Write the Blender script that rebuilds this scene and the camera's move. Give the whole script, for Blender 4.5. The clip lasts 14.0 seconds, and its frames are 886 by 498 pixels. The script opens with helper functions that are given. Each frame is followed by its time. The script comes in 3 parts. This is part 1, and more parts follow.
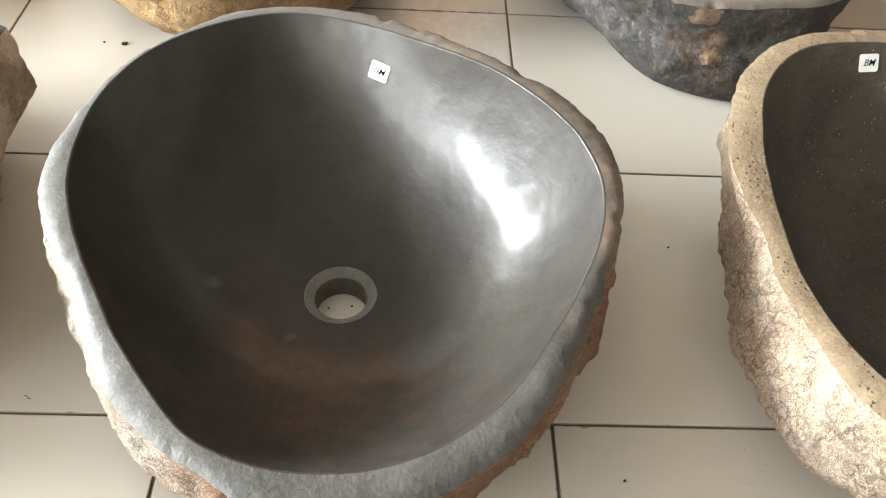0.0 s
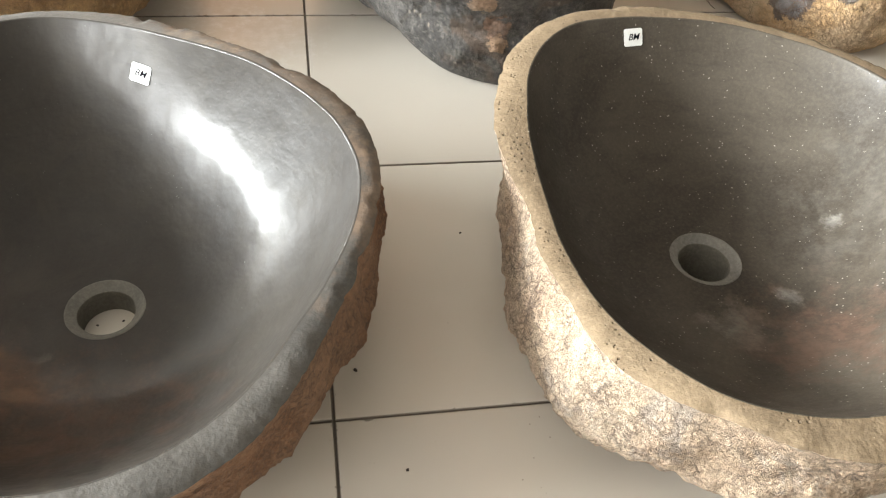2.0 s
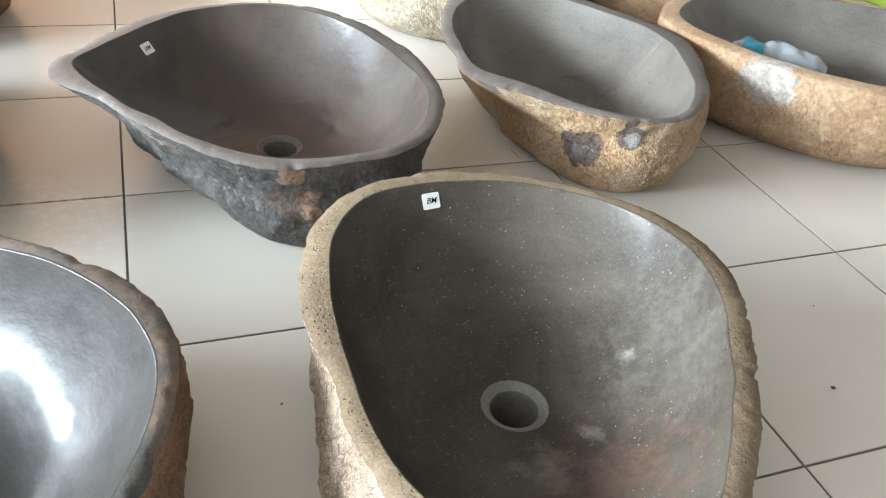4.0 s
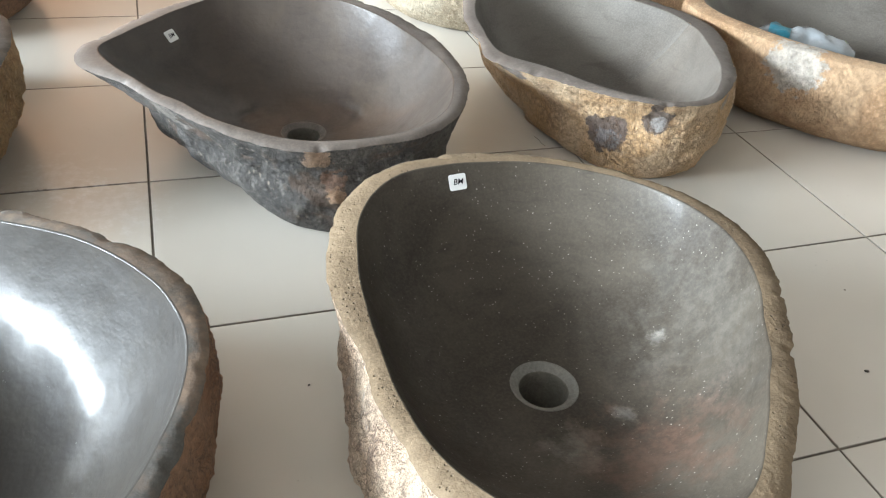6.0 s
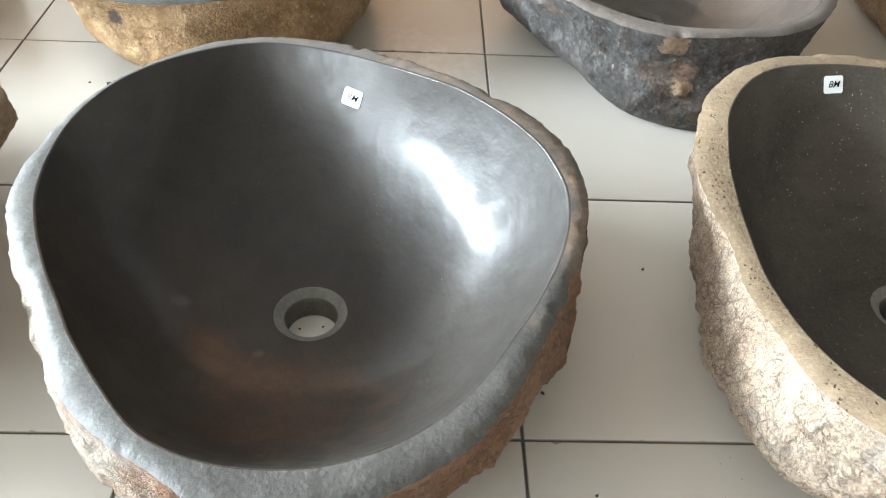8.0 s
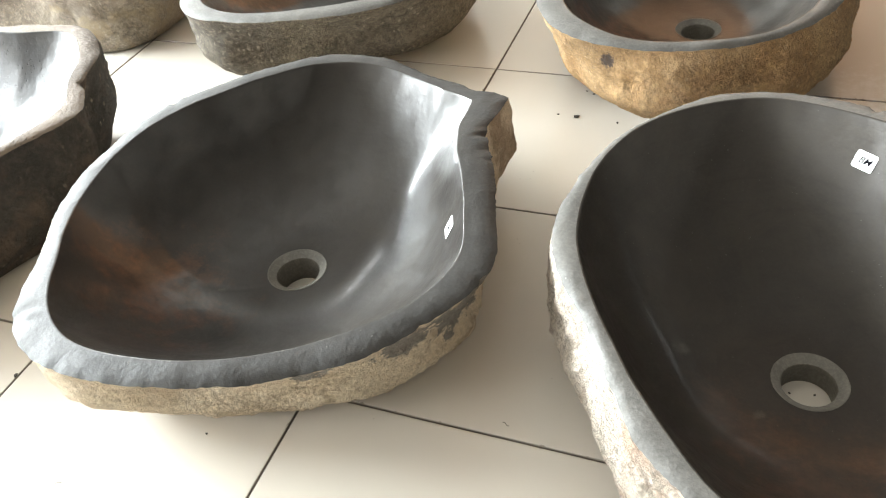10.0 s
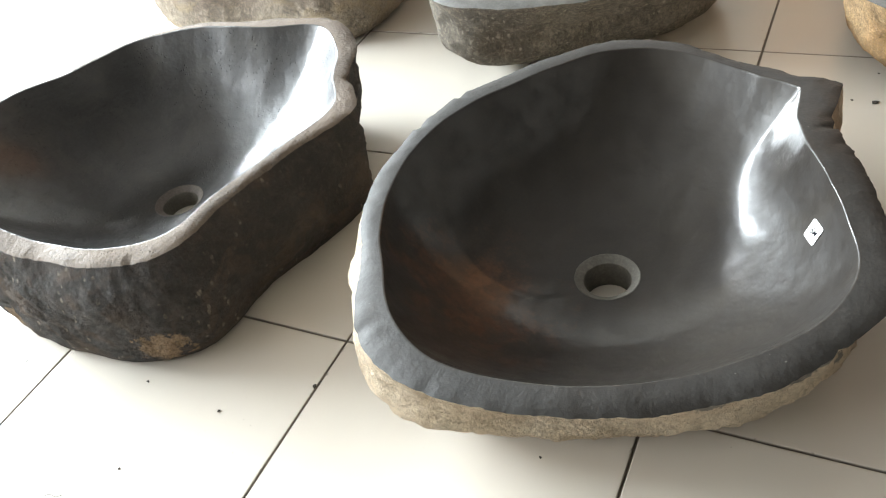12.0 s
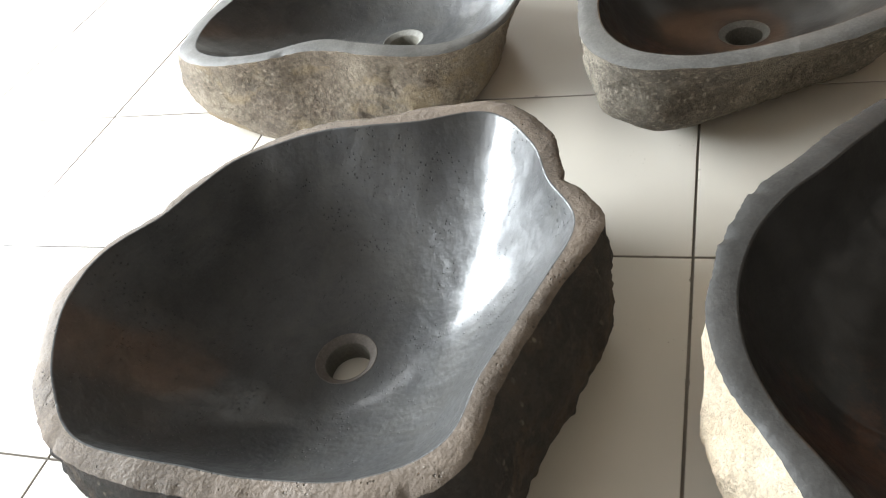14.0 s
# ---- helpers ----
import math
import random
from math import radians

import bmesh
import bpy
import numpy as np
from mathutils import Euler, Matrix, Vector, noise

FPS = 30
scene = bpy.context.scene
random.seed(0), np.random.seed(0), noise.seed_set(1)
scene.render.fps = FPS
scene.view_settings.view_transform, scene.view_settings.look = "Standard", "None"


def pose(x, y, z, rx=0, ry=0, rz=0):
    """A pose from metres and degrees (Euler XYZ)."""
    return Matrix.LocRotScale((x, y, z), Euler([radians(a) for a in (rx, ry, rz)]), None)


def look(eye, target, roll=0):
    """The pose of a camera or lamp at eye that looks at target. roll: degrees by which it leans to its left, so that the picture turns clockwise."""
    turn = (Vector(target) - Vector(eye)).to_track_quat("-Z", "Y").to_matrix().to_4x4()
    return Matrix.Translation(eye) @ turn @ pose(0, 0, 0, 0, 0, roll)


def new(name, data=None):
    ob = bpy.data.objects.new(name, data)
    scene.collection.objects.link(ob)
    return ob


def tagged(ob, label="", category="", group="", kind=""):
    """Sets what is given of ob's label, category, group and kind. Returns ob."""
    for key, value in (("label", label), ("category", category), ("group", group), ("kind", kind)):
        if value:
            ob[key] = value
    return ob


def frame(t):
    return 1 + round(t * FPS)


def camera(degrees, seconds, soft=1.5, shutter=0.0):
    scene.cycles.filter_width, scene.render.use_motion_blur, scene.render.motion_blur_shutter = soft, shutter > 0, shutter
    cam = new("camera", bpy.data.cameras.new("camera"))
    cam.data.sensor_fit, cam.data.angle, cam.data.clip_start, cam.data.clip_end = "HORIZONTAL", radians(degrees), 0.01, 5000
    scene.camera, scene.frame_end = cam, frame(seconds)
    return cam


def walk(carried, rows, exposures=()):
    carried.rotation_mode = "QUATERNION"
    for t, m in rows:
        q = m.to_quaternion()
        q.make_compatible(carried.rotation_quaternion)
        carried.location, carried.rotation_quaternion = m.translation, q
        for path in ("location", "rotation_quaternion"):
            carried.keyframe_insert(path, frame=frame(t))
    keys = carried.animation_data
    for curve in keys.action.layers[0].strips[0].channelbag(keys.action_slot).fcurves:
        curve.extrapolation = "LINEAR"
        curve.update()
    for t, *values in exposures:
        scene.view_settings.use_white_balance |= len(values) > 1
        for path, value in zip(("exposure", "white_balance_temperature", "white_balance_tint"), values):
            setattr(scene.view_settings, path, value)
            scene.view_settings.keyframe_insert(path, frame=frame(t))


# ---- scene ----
cam = camera(57.3, 14.0, soft=1.15)
PATH = [
    (0, pose(-0.117, -0.331, 0.564, 42.40, -2.90, -0.35)),
    (0.5, pose(-0.108, -0.328, 0.548, 42.69, -2.85, -1.14)),
    (1, pose(-0.082, -0.326, 0.537, 43.11, -3.35, -2.63)),
    (1.5, pose(-0.046, -0.334, 0.541, 43.79, -4.23, -4.97)),
    (2, pose(-0.012, -0.343, 0.541, 44.38, -4.56, -8.83)),
    (2.5, pose(0.027, -0.351, 0.544, 44.60, -4.43, -13.25)),
    (3, pose(0.048, -0.359, 0.558, 46.96, -4.54, -16.30)),
    (3.5, pose(0.045, -0.357, 0.574, 50.68, -5.12, -17.86)),
    (3.7, pose(0.046, -0.356, 0.578, 52.46, -5.40, -18.23)),
    (4.2, pose(0.045, -0.355, 0.587, 55.78, -5.92, -19.43)),
    (4.75, pose(0.044, -0.356, 0.586, 57.82, -6.18, -20.14)),
    (5.3, pose(0.042, -0.357, 0.578, 57.84, -5.96, -19.88)),
    (5.8, pose(0.039, -0.358, 0.568, 55.82, -5.22, -18.54)),
    (6, pose(0.035, -0.358, 0.565, 54.53, -4.97, -18.08)),
    (6.5, pose(0.034, -0.358, 0.553, 51.49, -3.76, -15.81)),
    (7, pose(0.008, -0.361, 0.544, 49.27, -3.11, -12.26)),
    (7.5, pose(-0.033, -0.368, 0.532, 48.00, -2.60, -6.44)),
    (8, pose(-0.088, -0.363, 0.534, 47.36, -2.36, -0.60)),
    (8.5, pose(-0.144, -0.365, 0.548, 47.50, -1.33, 5.53)),
    (9, pose(-0.189, -0.366, 0.555, 47.93, 0.97, 10.82)),
    (9.2, pose(-0.205, -0.369, 0.566, 47.62, 2.29, 12.73)),
    (9.7, pose(-0.242, -0.377, 0.580, 47.90, 4.78, 17.47)),
    (10.25, pose(-0.278, -0.391, 0.595, 48.45, 7.17, 21.59)),
    (10.8, pose(-0.321, -0.405, 0.604, 48.86, 8.97, 24.24)),
    (11.4, pose(-0.394, -0.410, 0.600, 48.66, 9.99, 25.08)),
    (12, pose(-0.486, -0.407, 0.586, 47.96, 10.42, 24.72)),
    (12.5, pose(-0.625, -0.401, 0.567, 47.60, 10.13, 22.52)),
    (13, pose(-0.751, -0.357, 0.563, 46.72, 10.59, 20.32)),
    (13.3, pose(-0.817, -0.340, 0.571, 46.42, 10.39, 18.89)),
    (14, pose(-0.875, -0.306, 0.593, 47.61, 12.34, 14.38)),
]
walk(cam, PATH, exposures=[(0, 1.07, 6700, 9), (1.2, 1.07, 6850, 10), (2.5, 1.08, 6800, 10), (3.5, 1.05, 5900, 7), (6, 0.93, 6050, 7), (7.5, 1.0, 5900, 6), (8.3, 1.15, 6200, 6), (9, 1.13, 6600, 7), (11.5, 0.63, 6500, 8), (12.5, 0.16, 6400, 9), (13.5, -0.24, 6500, 10), (14, -0.12, 6500, 10)])

# ---- world and light ----
world = bpy.data.worlds.new("sky")
scene.world = world
world.use_nodes = True
wn = world.node_tree.nodes
sky = wn.new("ShaderNodeTexSky")
sky.sky_type = "NISHITA"
sky.sun_disc = False
sky.sun_elevation = radians(45)
sky.sun_rotation = radians(-90)
wn["Background"].inputs["Strength"].default_value = 0.1
world.node_tree.links.new(sky.outputs[0], wn["Background"].inputs["Color"])


def area(name, at, target, size_x, size_y, power, colour):
    d = bpy.data.lights.new(name, "AREA")
    d.shape, d.size, d.size_y, d.energy, d.color = "RECTANGLE", size_x, size_y, power, colour
    ob = new(name, d)
    ob.matrix_world = look(at, target)
    return ob


# daylight through the side window and the doorway beyond it
area("window_daylight", (-3.55, 0.45, 1.255), (0, 0.45, 0.95), 2.7, 0.62, 415, (0.88, 0.955, 1.0))
area("doorway_daylight", (-3.55, 2.7, 1.1), (0, 2.0, 0.7), 0.8, 2.1, 28, (0.95, 0.98, 1.0))
# unseen fill, added to brighten the near left sides of the stones
area("southwest_fill", (-3.55, -1.85, 1.2), (0, -0.6, 0.4), 1.85, 2.15, 72, (0.95, 0.98, 1.0))


# ---- materials ----
class Nodes:
    def __init__(self, name):
        self.mat = bpy.data.materials.new(name)
        self.mat.use_nodes = True
        self.tree = self.mat.node_tree
        self.bsdf = self.tree.nodes["Principled BSDF"]
        self.coord = self.tree.nodes.new("ShaderNodeTexCoord").outputs["Object"]

    def link(self, a, b):
        self.tree.links.new(a, b)

    def noise(self, scale, detail=6.0, rough=0.6, distort=0.0, stretch=None):
        n = self.tree.nodes.new("ShaderNodeTexNoise")
        n.inputs["Scale"].default_value, n.inputs["Detail"].default_value = scale, detail
        n.inputs["Roughness"].default_value, n.inputs["Distortion"].default_value = rough, distort
        if stretch:
            m = self.tree.nodes.new("ShaderNodeMapping")
            m.inputs["Scale"].default_value = stretch
            self.link(self.coord, m.inputs["Vector"])
            self.link(m.outputs[0], n.inputs["Vector"])
        else:
            self.link(self.coord, n.inputs["Vector"])
        return n.outputs["Fac"]

    def cells(self, scale, feature="F1", out="Distance", warp=0.0, stretch=(1, 1, 1)):
        n = self.tree.nodes.new("ShaderNodeTexVoronoi")
        n.feature = feature
        n.inputs["Scale"].default_value = scale
        at = self.coord
        if warp:
            w = self.tree.nodes.new("ShaderNodeTexNoise")
            w.inputs["Scale"].default_value, w.inputs["Detail"].default_value = scale * 0.7, 4
            self.link(at, w.inputs["Vector"])
            v = self.tree.nodes.new("ShaderNodeVectorMath")
            v.operation = "MULTIPLY_ADD"
            v.inputs[1].default_value = (warp, warp, warp)
            self.link(w.outputs["Color"], v.inputs[0])
            self.link(at, v.inputs[2])
            m = self.tree.nodes.new("ShaderNodeMapping")
            m.inputs["Scale"].default_value = stretch
            self.link(v.outputs[0], m.inputs["Vector"])
            at = m.outputs[0]
        self.link(at, n.inputs["Vector"])
        return n.outputs[out]

    def span(self, value, lo, hi, a=0.0, b=1.0):
        n = self.tree.nodes.new("ShaderNodeMapRange")
        n.interpolation_type = "SMOOTHSTEP"
        self.link(value, n.inputs["Value"])
        for key, v in (("From Min", lo), ("From Max", hi), ("To Min", a), ("To Max", b)):
            n.inputs[key].default_value = v
        return n.outputs[0]

    def maths(self, op, a, b):
        n = self.tree.nodes.new("ShaderNodeMath")
        n.operation = op
        for k, v in enumerate((a, b)):
            if isinstance(v, (int, float)):
                n.inputs[k].default_value = v
            else:
                self.link(v, n.inputs[k])
        return n.outputs[0]

    def mix(self, fac, a, b):
        n = self.tree.nodes.new("ShaderNodeMix")
        n.data_type = "RGBA"
        if isinstance(fac, (int, float)):
            n.inputs[0].default_value = fac
        else:
            self.link(fac, n.inputs[0])
        for k, v in ((6, a), (7, b)):
            if isinstance(v, tuple):
                n.inputs[k].default_value = (*v, 1)
            else:
                self.link(v, n.inputs[k])
        return n.outputs[2]

    def bump(self, height, distance, strength=1.0, after=None):
        n = self.tree.nodes.new("ShaderNodeBump")
        n.inputs["Distance"].default_value, n.inputs["Strength"].default_value = distance, strength
        self.link(height, n.inputs["Height"])
        if after:
            self.link(after, n.inputs["Normal"])
        return n.outputs[0]

    def blots(self, c, spots, edge=0.5, grain=55, strength=0.9, soft=0.0):
        """Spots with ragged outlines at given places of the thing: stains, painted reflections."""
        mottle = self.span(self.noise(90, 5, 0.7), 0.35, 0.65)
        for place, size, tone in spots:
            v = self.tree.nodes.new("ShaderNodeVectorMath")
            v.operation = "DISTANCE"
            v.inputs[1].default_value = place
            self.link(self.coord, v.inputs[0])
            wob = self.maths("ADD", v.outputs["Value"], self.span(self.noise(grain, 6, 0.7), 0.3, 0.7, -size * edge, size * edge))
            c = self.mix(self.span(wob, size * (0.95 - edge * 0.4 - soft), size * (1.0 + edge * 0.1 + soft), strength, 0.0), c, self.mix(mottle, tone, tuple(min(0.8, k * 1.7) for k in tone)))
        return c

    def done(self, colour, rough, normal=None, metal=0.0, coat=0.0):
        for key, v in (("Base Color", colour), ("Roughness", rough), ("Normal", normal), ("Metallic", metal), ("Coat Weight", coat)):
            if v is None:
                continue
            if isinstance(v, tuple):
                self.bsdf.inputs[key].default_value = (*v, 1)
            elif isinstance(v, (int, float)):
                self.bsdf.inputs[key].default_value = v
            else:
                self.link(v, self.bsdf.inputs[key])
        return self.mat


def honed(name, dark, light, rough_lo, rough_hi, flecks=0.0, fleck_colour=(0.6, 0.58, 0.54), relief=0.0004, wax=0.0, spots=(), pits=0.0):
    """Ground and waxed stone: clouds, fine grain, optional pale flecks, stains and painted reflections."""
    n = Nodes(name)
    cloud = n.span(n.noise(7, 5, 0.6, 0.6), 0.32, 0.7)
    grain = n.noise(330, 3, 0.7)
    c = n.mix(cloud, dark, light)
    c = n.mix(n.span(grain, 0.35, 0.75, 0.0, 0.14 if wax > 0.3 else 0.28), c, tuple(v * 1.7 for v in light))
    streak = n.span(n.noise(24, 5, 0.65, 1.0, (1, 1, 5)), 0.5, 0.8, 0.0, 0.4)
    c = n.mix(streak, c, tuple(v * 0.6 for v in dark))
    if flecks:
        spot = n.span(n.cells(190, warp=0.006), 0.03, 0.15, 0.85, 0.0)
        some = n.maths("MULTIPLY", n.span(n.noise(70, 2, 0.5), 0.62 - 0.1 * flecks, 0.72 - 0.1 * flecks), n.span(n.noise(11, 3, 0.6), 0.33, 0.55, 0.25, 1.0))
        c = n.mix(n.maths("MULTIPLY", spot, some), c, fleck_colour)
    c = n.blots(c, spots, 0.9, 34, 0.55, 0.6)
    if wax > 0.3:
        c = n.mix(n.span(n.noise(13, 7, 0.68, 1.2), 0.42, 0.7, 0.0, 0.45), c, tuple(v * k for v, k in zip(light, (1.25, 1.2, 1.05))))
        c = n.mix(n.span(n.noise(60, 6, 0.7, 0.5, (1, 1, 6)), 0.5, 0.8, 0.0, 0.2), c, tuple(v * 1.6 for v in light))
    rough = n.span(n.noise(16, 6, 0.65, 0.8), 0.3, 0.72, rough_lo, rough_hi)
    nb = n.bump(n.noise(24, 4, 0.55), relief * (9 if wax > 0.3 else 3), 0.5)
    if pits:
        hole = n.maths("MULTIPLY", n.span(n.cells(210, warp=0.003), 0.1, 0.26, 1.0, 0.0), n.span(n.noise(26, 3, 0.5), 0.5, 0.6))
        c = n.mix(n.maths("MULTIPLY", hole, 0.55), c, tuple(v * 0.45 for v in dark))
        nb = n.bump(n.maths("MULTIPLY", hole, -1.0), pits, 1.0, nb)
    nb = n.bump(n.noise(210, 4, 0.65), relief, 0.25 if wax > 0.3 else 0.6, nb)
    if wax:
        n.bsdf.inputs["Specular IOR Level"].default_value = 0.18 if wax < 0.1 else 0.25 if wax < 0.3 else 0.26
        n.link(n.span(n.noise(30, 7, 0.72, 0.9), 0.32, 0.68, 0.09, 0.25), n.bsdf.inputs["Coat Roughness"])
        if wax > 0.3:
            nb = n.bump(n.noise(75, 5, 0.65, 0.6, (1, 1, 2.5)), 0.0016, 0.13, nb)
            worn = n.span(n.noise(26, 7, 0.7, 1.4), 0.36, 0.6, wax * 0.45, wax)
            return n.done(c, rough, nb, coat=worn)
    else:
        n.bsdf.inputs["Specular IOR Level"].default_value = 0.3
    return n.done(c, rough, nb, coat=wax)


def rough_skin(name, main, pale, dark, patch=0.5, rust=None, zone=None, spots=(), calm=1.0, specks=None, ash=None, ragged=0.5, crust=0.0):
    """The natural weathered outside of a river stone."""
    n = Nodes(name)
    big = n.span(n.noise(9, 6, 0.62, 0.8), 0.36, 0.64)
    fine = n.noise(105, 9, 0.76, 0.9)
    wrinkle = n.noise(260, 6, 0.75, 1.5)
    peck = n.cells(260, warp=0.006, stretch=(1, 1, 0.6))
    c = n.mix(big, main, pale)
    c = n.mix(n.span(fine, 0.5, 0.6, 0.0, 0.8 * calm), c, tuple(v * min(1.35, 0.8 / max(pale)) for v in pale))
    c = n.mix(n.span(fine, 0.37, 0.47, 0.8 * calm, 0.0), c, tuple((v + w) * 0.42 for v, w in zip(main, dark)))
    c = n.mix(n.maths("MULTIPLY", n.span(peck, 0.34, 0.62), n.span(n.noise(15, 4, 0.6), 0.4, 0.65, 0.05, 0.4)), c, tuple(v * 0.8 for v in dark))
    c = n.mix(n.span(wrinkle, 0.34, 0.46, 0.6 * calm, 0.0), c, tuple(v * 0.8 for v in dark))
    c = n.mix(n.span(n.noise(30, 6, 0.7, 1.2), 0.66 - 0.2 * patch, 0.74 - 0.1 * patch, 0.0, 0.75 * calm), c, dark)
    fold = n.maths("ABSOLUTE", n.maths("SUBTRACT", n.noise(52, 8, 0.75, 1.2, (1, 1, 0.7)), 0.5), 0.0)
    where = n.span(n.noise(12, 3, 0.6), 0.4, 0.6, 0.15, 1.0)
    c = n.mix(n.maths("MULTIPLY", n.span(fold, 0.004, 0.022, 0.6 * calm * calm, 0.0), where), c, tuple(v * 0.4 for v in main))
    if rust:
        c = n.mix(n.span(n.noise(13, 5, 0.6, 1.5), 0.5, 0.66, 0.0, 0.8), c, rust)
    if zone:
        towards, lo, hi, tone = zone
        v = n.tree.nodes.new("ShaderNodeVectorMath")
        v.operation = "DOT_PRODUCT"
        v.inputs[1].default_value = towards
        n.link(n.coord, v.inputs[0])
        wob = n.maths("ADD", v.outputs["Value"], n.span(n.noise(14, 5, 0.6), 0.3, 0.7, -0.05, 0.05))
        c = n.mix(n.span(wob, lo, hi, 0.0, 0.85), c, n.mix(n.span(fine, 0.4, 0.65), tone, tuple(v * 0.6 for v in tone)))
    if ash:
        c = n.mix(n.maths("MULTIPLY", n.span(n.noise(17, 6, 0.7, 1.0), 0.52, 0.62, 0.0, 0.7), n.span(fine, 0.36, 0.56, 0.4, 1.0)), c, ash)
    if specks:
        dots = n.maths("MULTIPLY", n.span(n.cells(125, warp=0.004, stretch=(1, 1, 0.55)), 0.14, 0.3, 0.9, 0.0), n.span(n.noise(24, 4, 0.6), 0.5, 0.62))
        c = n.mix(dots, c, specks)
    c = n.blots(c, spots, ragged)
    c = n.mix(n.span(n.cells(150), 0.0, 0.22, 0.6 * calm, 0.0), c, tuple(v * 0.7 for v in dark))
    nb = n.bump(fine, 0.012 * calm, 0.9)
    if crust:
        plate = n.cells(62, "DISTANCE_TO_EDGE", warp=0.028, stretch=(1, 1, 1.3))
        small = n.cells(170, "DISTANCE_TO_EDGE", warp=0.012)
        gap = n.maths("MAXIMUM", n.span(plate, 0.0, 0.07, 1.0, 0.0), n.span(small, 0.0, 0.09, 0.7, 0.0))
        gap = n.maths("MULTIPLY", gap, n.span(n.noise(21, 5, 0.7, 0.8), 0.4, 0.58, 0.1, 1.0))
        c = n.mix(n.maths("MULTIPLY", gap, crust), c, tuple(v * 0.75 for v in dark))
        nb = n.bump(gap, -0.003, 0.9, nb)
    nb = n.bump(n.maths("MULTIPLY", peck, -1.0), 0.0016, 0.9, nb)
    nb = n.bump(n.span(fold, 0.0, 0.04), 0.002 * calm, 0.7, nb)
    nb = n.bump(wrinkle, 0.0028, 0.9, nb)
    return n.done(c, n.span(fine, 0.3, 0.7, 0.72, 0.95), nb)


PALE_PATCHES = (((-0.114, 0.618, 0.0), 0.045, (0.62, 0.6, 0.56)), ((-0.054, 0.545, 0.0), 0.05, (0.62, 0.6, 0.56)))


def tile_material():
    """Glazed cream tile with faint clouds, scuffs, two pale patches and dirt along the joints."""
    n = Nodes("glazed_floor_tile")
    info = n.tree.nodes.new("ShaderNodeObjectInfo").outputs["Random"]
    n.coord = n.tree.nodes.new("ShaderNodeNewGeometry").outputs["Position"]
    base = n.mix(info, (0.605, 0.56, 0.49), (0.675, 0.63, 0.555))
    base = n.mix(n.span(n.noise(4, 3, 0.5), 0.2, 0.9, 0.0, 0.5), base, (0.52, 0.475, 0.41))
    grit = n.maths("MULTIPLY", n.span(n.cells(120), 0.04, 0.11, 1.0, 0.0), n.span(n.noise(9, 3, 0.6), 0.58, 0.66, 0.0, 0.6))
    base = n.mix(grit, base, (0.2, 0.16, 0.12))
    split = n.tree.nodes.new("ShaderNodeSeparateXYZ")
    n.link(n.coord, split.inputs[0])
    near = n.maths("MINIMUM", n.maths("PINGPONG", n.maths("ADD", split.outputs[0], 30.0), 0.15), n.maths("PINGPONG", n.maths("ADD", split.outputs[1], 30.0), 0.15))
    ragged = n.maths("SUBTRACT", near, n.span(n.noise(60, 6, 0.75), 0.55, 0.8, 0.0, 0.004))
    base = n.mix(n.span(ragged, 0.0008, 0.0022, 0.75, 0.0), base, (0.15, 0.125, 0.1))
    base = n.blots(base, PALE_PATCHES, 0.9, 60, 0.3, 0.5)
    rough = n.span(n.noise(6, 2, 0.5), 0.2, 0.8, 0.22, 0.27)
    return n.done(base, rough)


def plain(name, colour, rough, vary=0.25, scale=20):
    n = Nodes(name)
    c = n.mix(n.span(n.noise(scale, 6, 0.65), 0.35, 0.7), colour, tuple(v * (1 - vary) for v in colour))
    return n.done(c, rough, n.bump(n.noise(scale * 8, 4, 0.6), 0.0008, 0.5))


TILE = tile_material()
GROUT = plain("dirty_grout", (0.19, 0.165, 0.135), 0.9)
GROUT_STONE = honed("ground_drain_stone", (0.13, 0.124, 0.11), (0.22, 0.21, 0.185), 0.7, 0.9, relief=0.0012)
DARK_RING = honed("dark_drain_stone", (0.09, 0.076, 0.066), (0.16, 0.14, 0.122), 0.65, 0.85, relief=0.0012)
# the drain hole's shade is put into this stone, darker than GROUT_STONE
PIPE_STONE = honed("drilled_shaded_stone", (0.1, 0.092, 0.075), (0.17, 0.157, 0.13), 0.6, 0.8, relief=0.0008)
STICKER = plain("sticker_paper", (0.8, 0.8, 0.78), 0.85, 0.05)
INK = plain("marker_ink", (0.012, 0.012, 0.016), 0.95, 0.1)
for paper in (STICKER, INK):
    paper.node_tree.nodes["Principled BSDF"].inputs["Specular IOR Level"].default_value = 0.1
CREAM_WALL = plain("cream_wall_plaster", (0.42, 0.405, 0.375), 0.85, 0.08, 3)
WALL_PAINT = plain("wall_plaster", (0.28, 0.255, 0.225), 0.85, 0.1, 3)
WARM_WALL = plain("orange_brick_wall", (0.56, 0.29, 0.15), 0.8, 0.3, 6)
CEILING = plain("ceiling_board", (0.18, 0.165, 0.15), 0.8, 0.1, 3)
CRUMB = plain("dirt", (0.06, 0.05, 0.04), 0.95, 0.4, 90)


# ---- mesh helpers ----
def part(name, bm, material, parent, label="", smooth=True):
    me = bpy.data.meshes.new(name)
    bm.normal_update()
    bm.to_mesh(me)
    bm.free()
    me.materials.append(material)
    if smooth:
        for p in me.polygons:
            p.use_smooth = True
    ob = new(name, me)
    ob.parent = parent
    if label:
        ob["label"] = label
    return ob


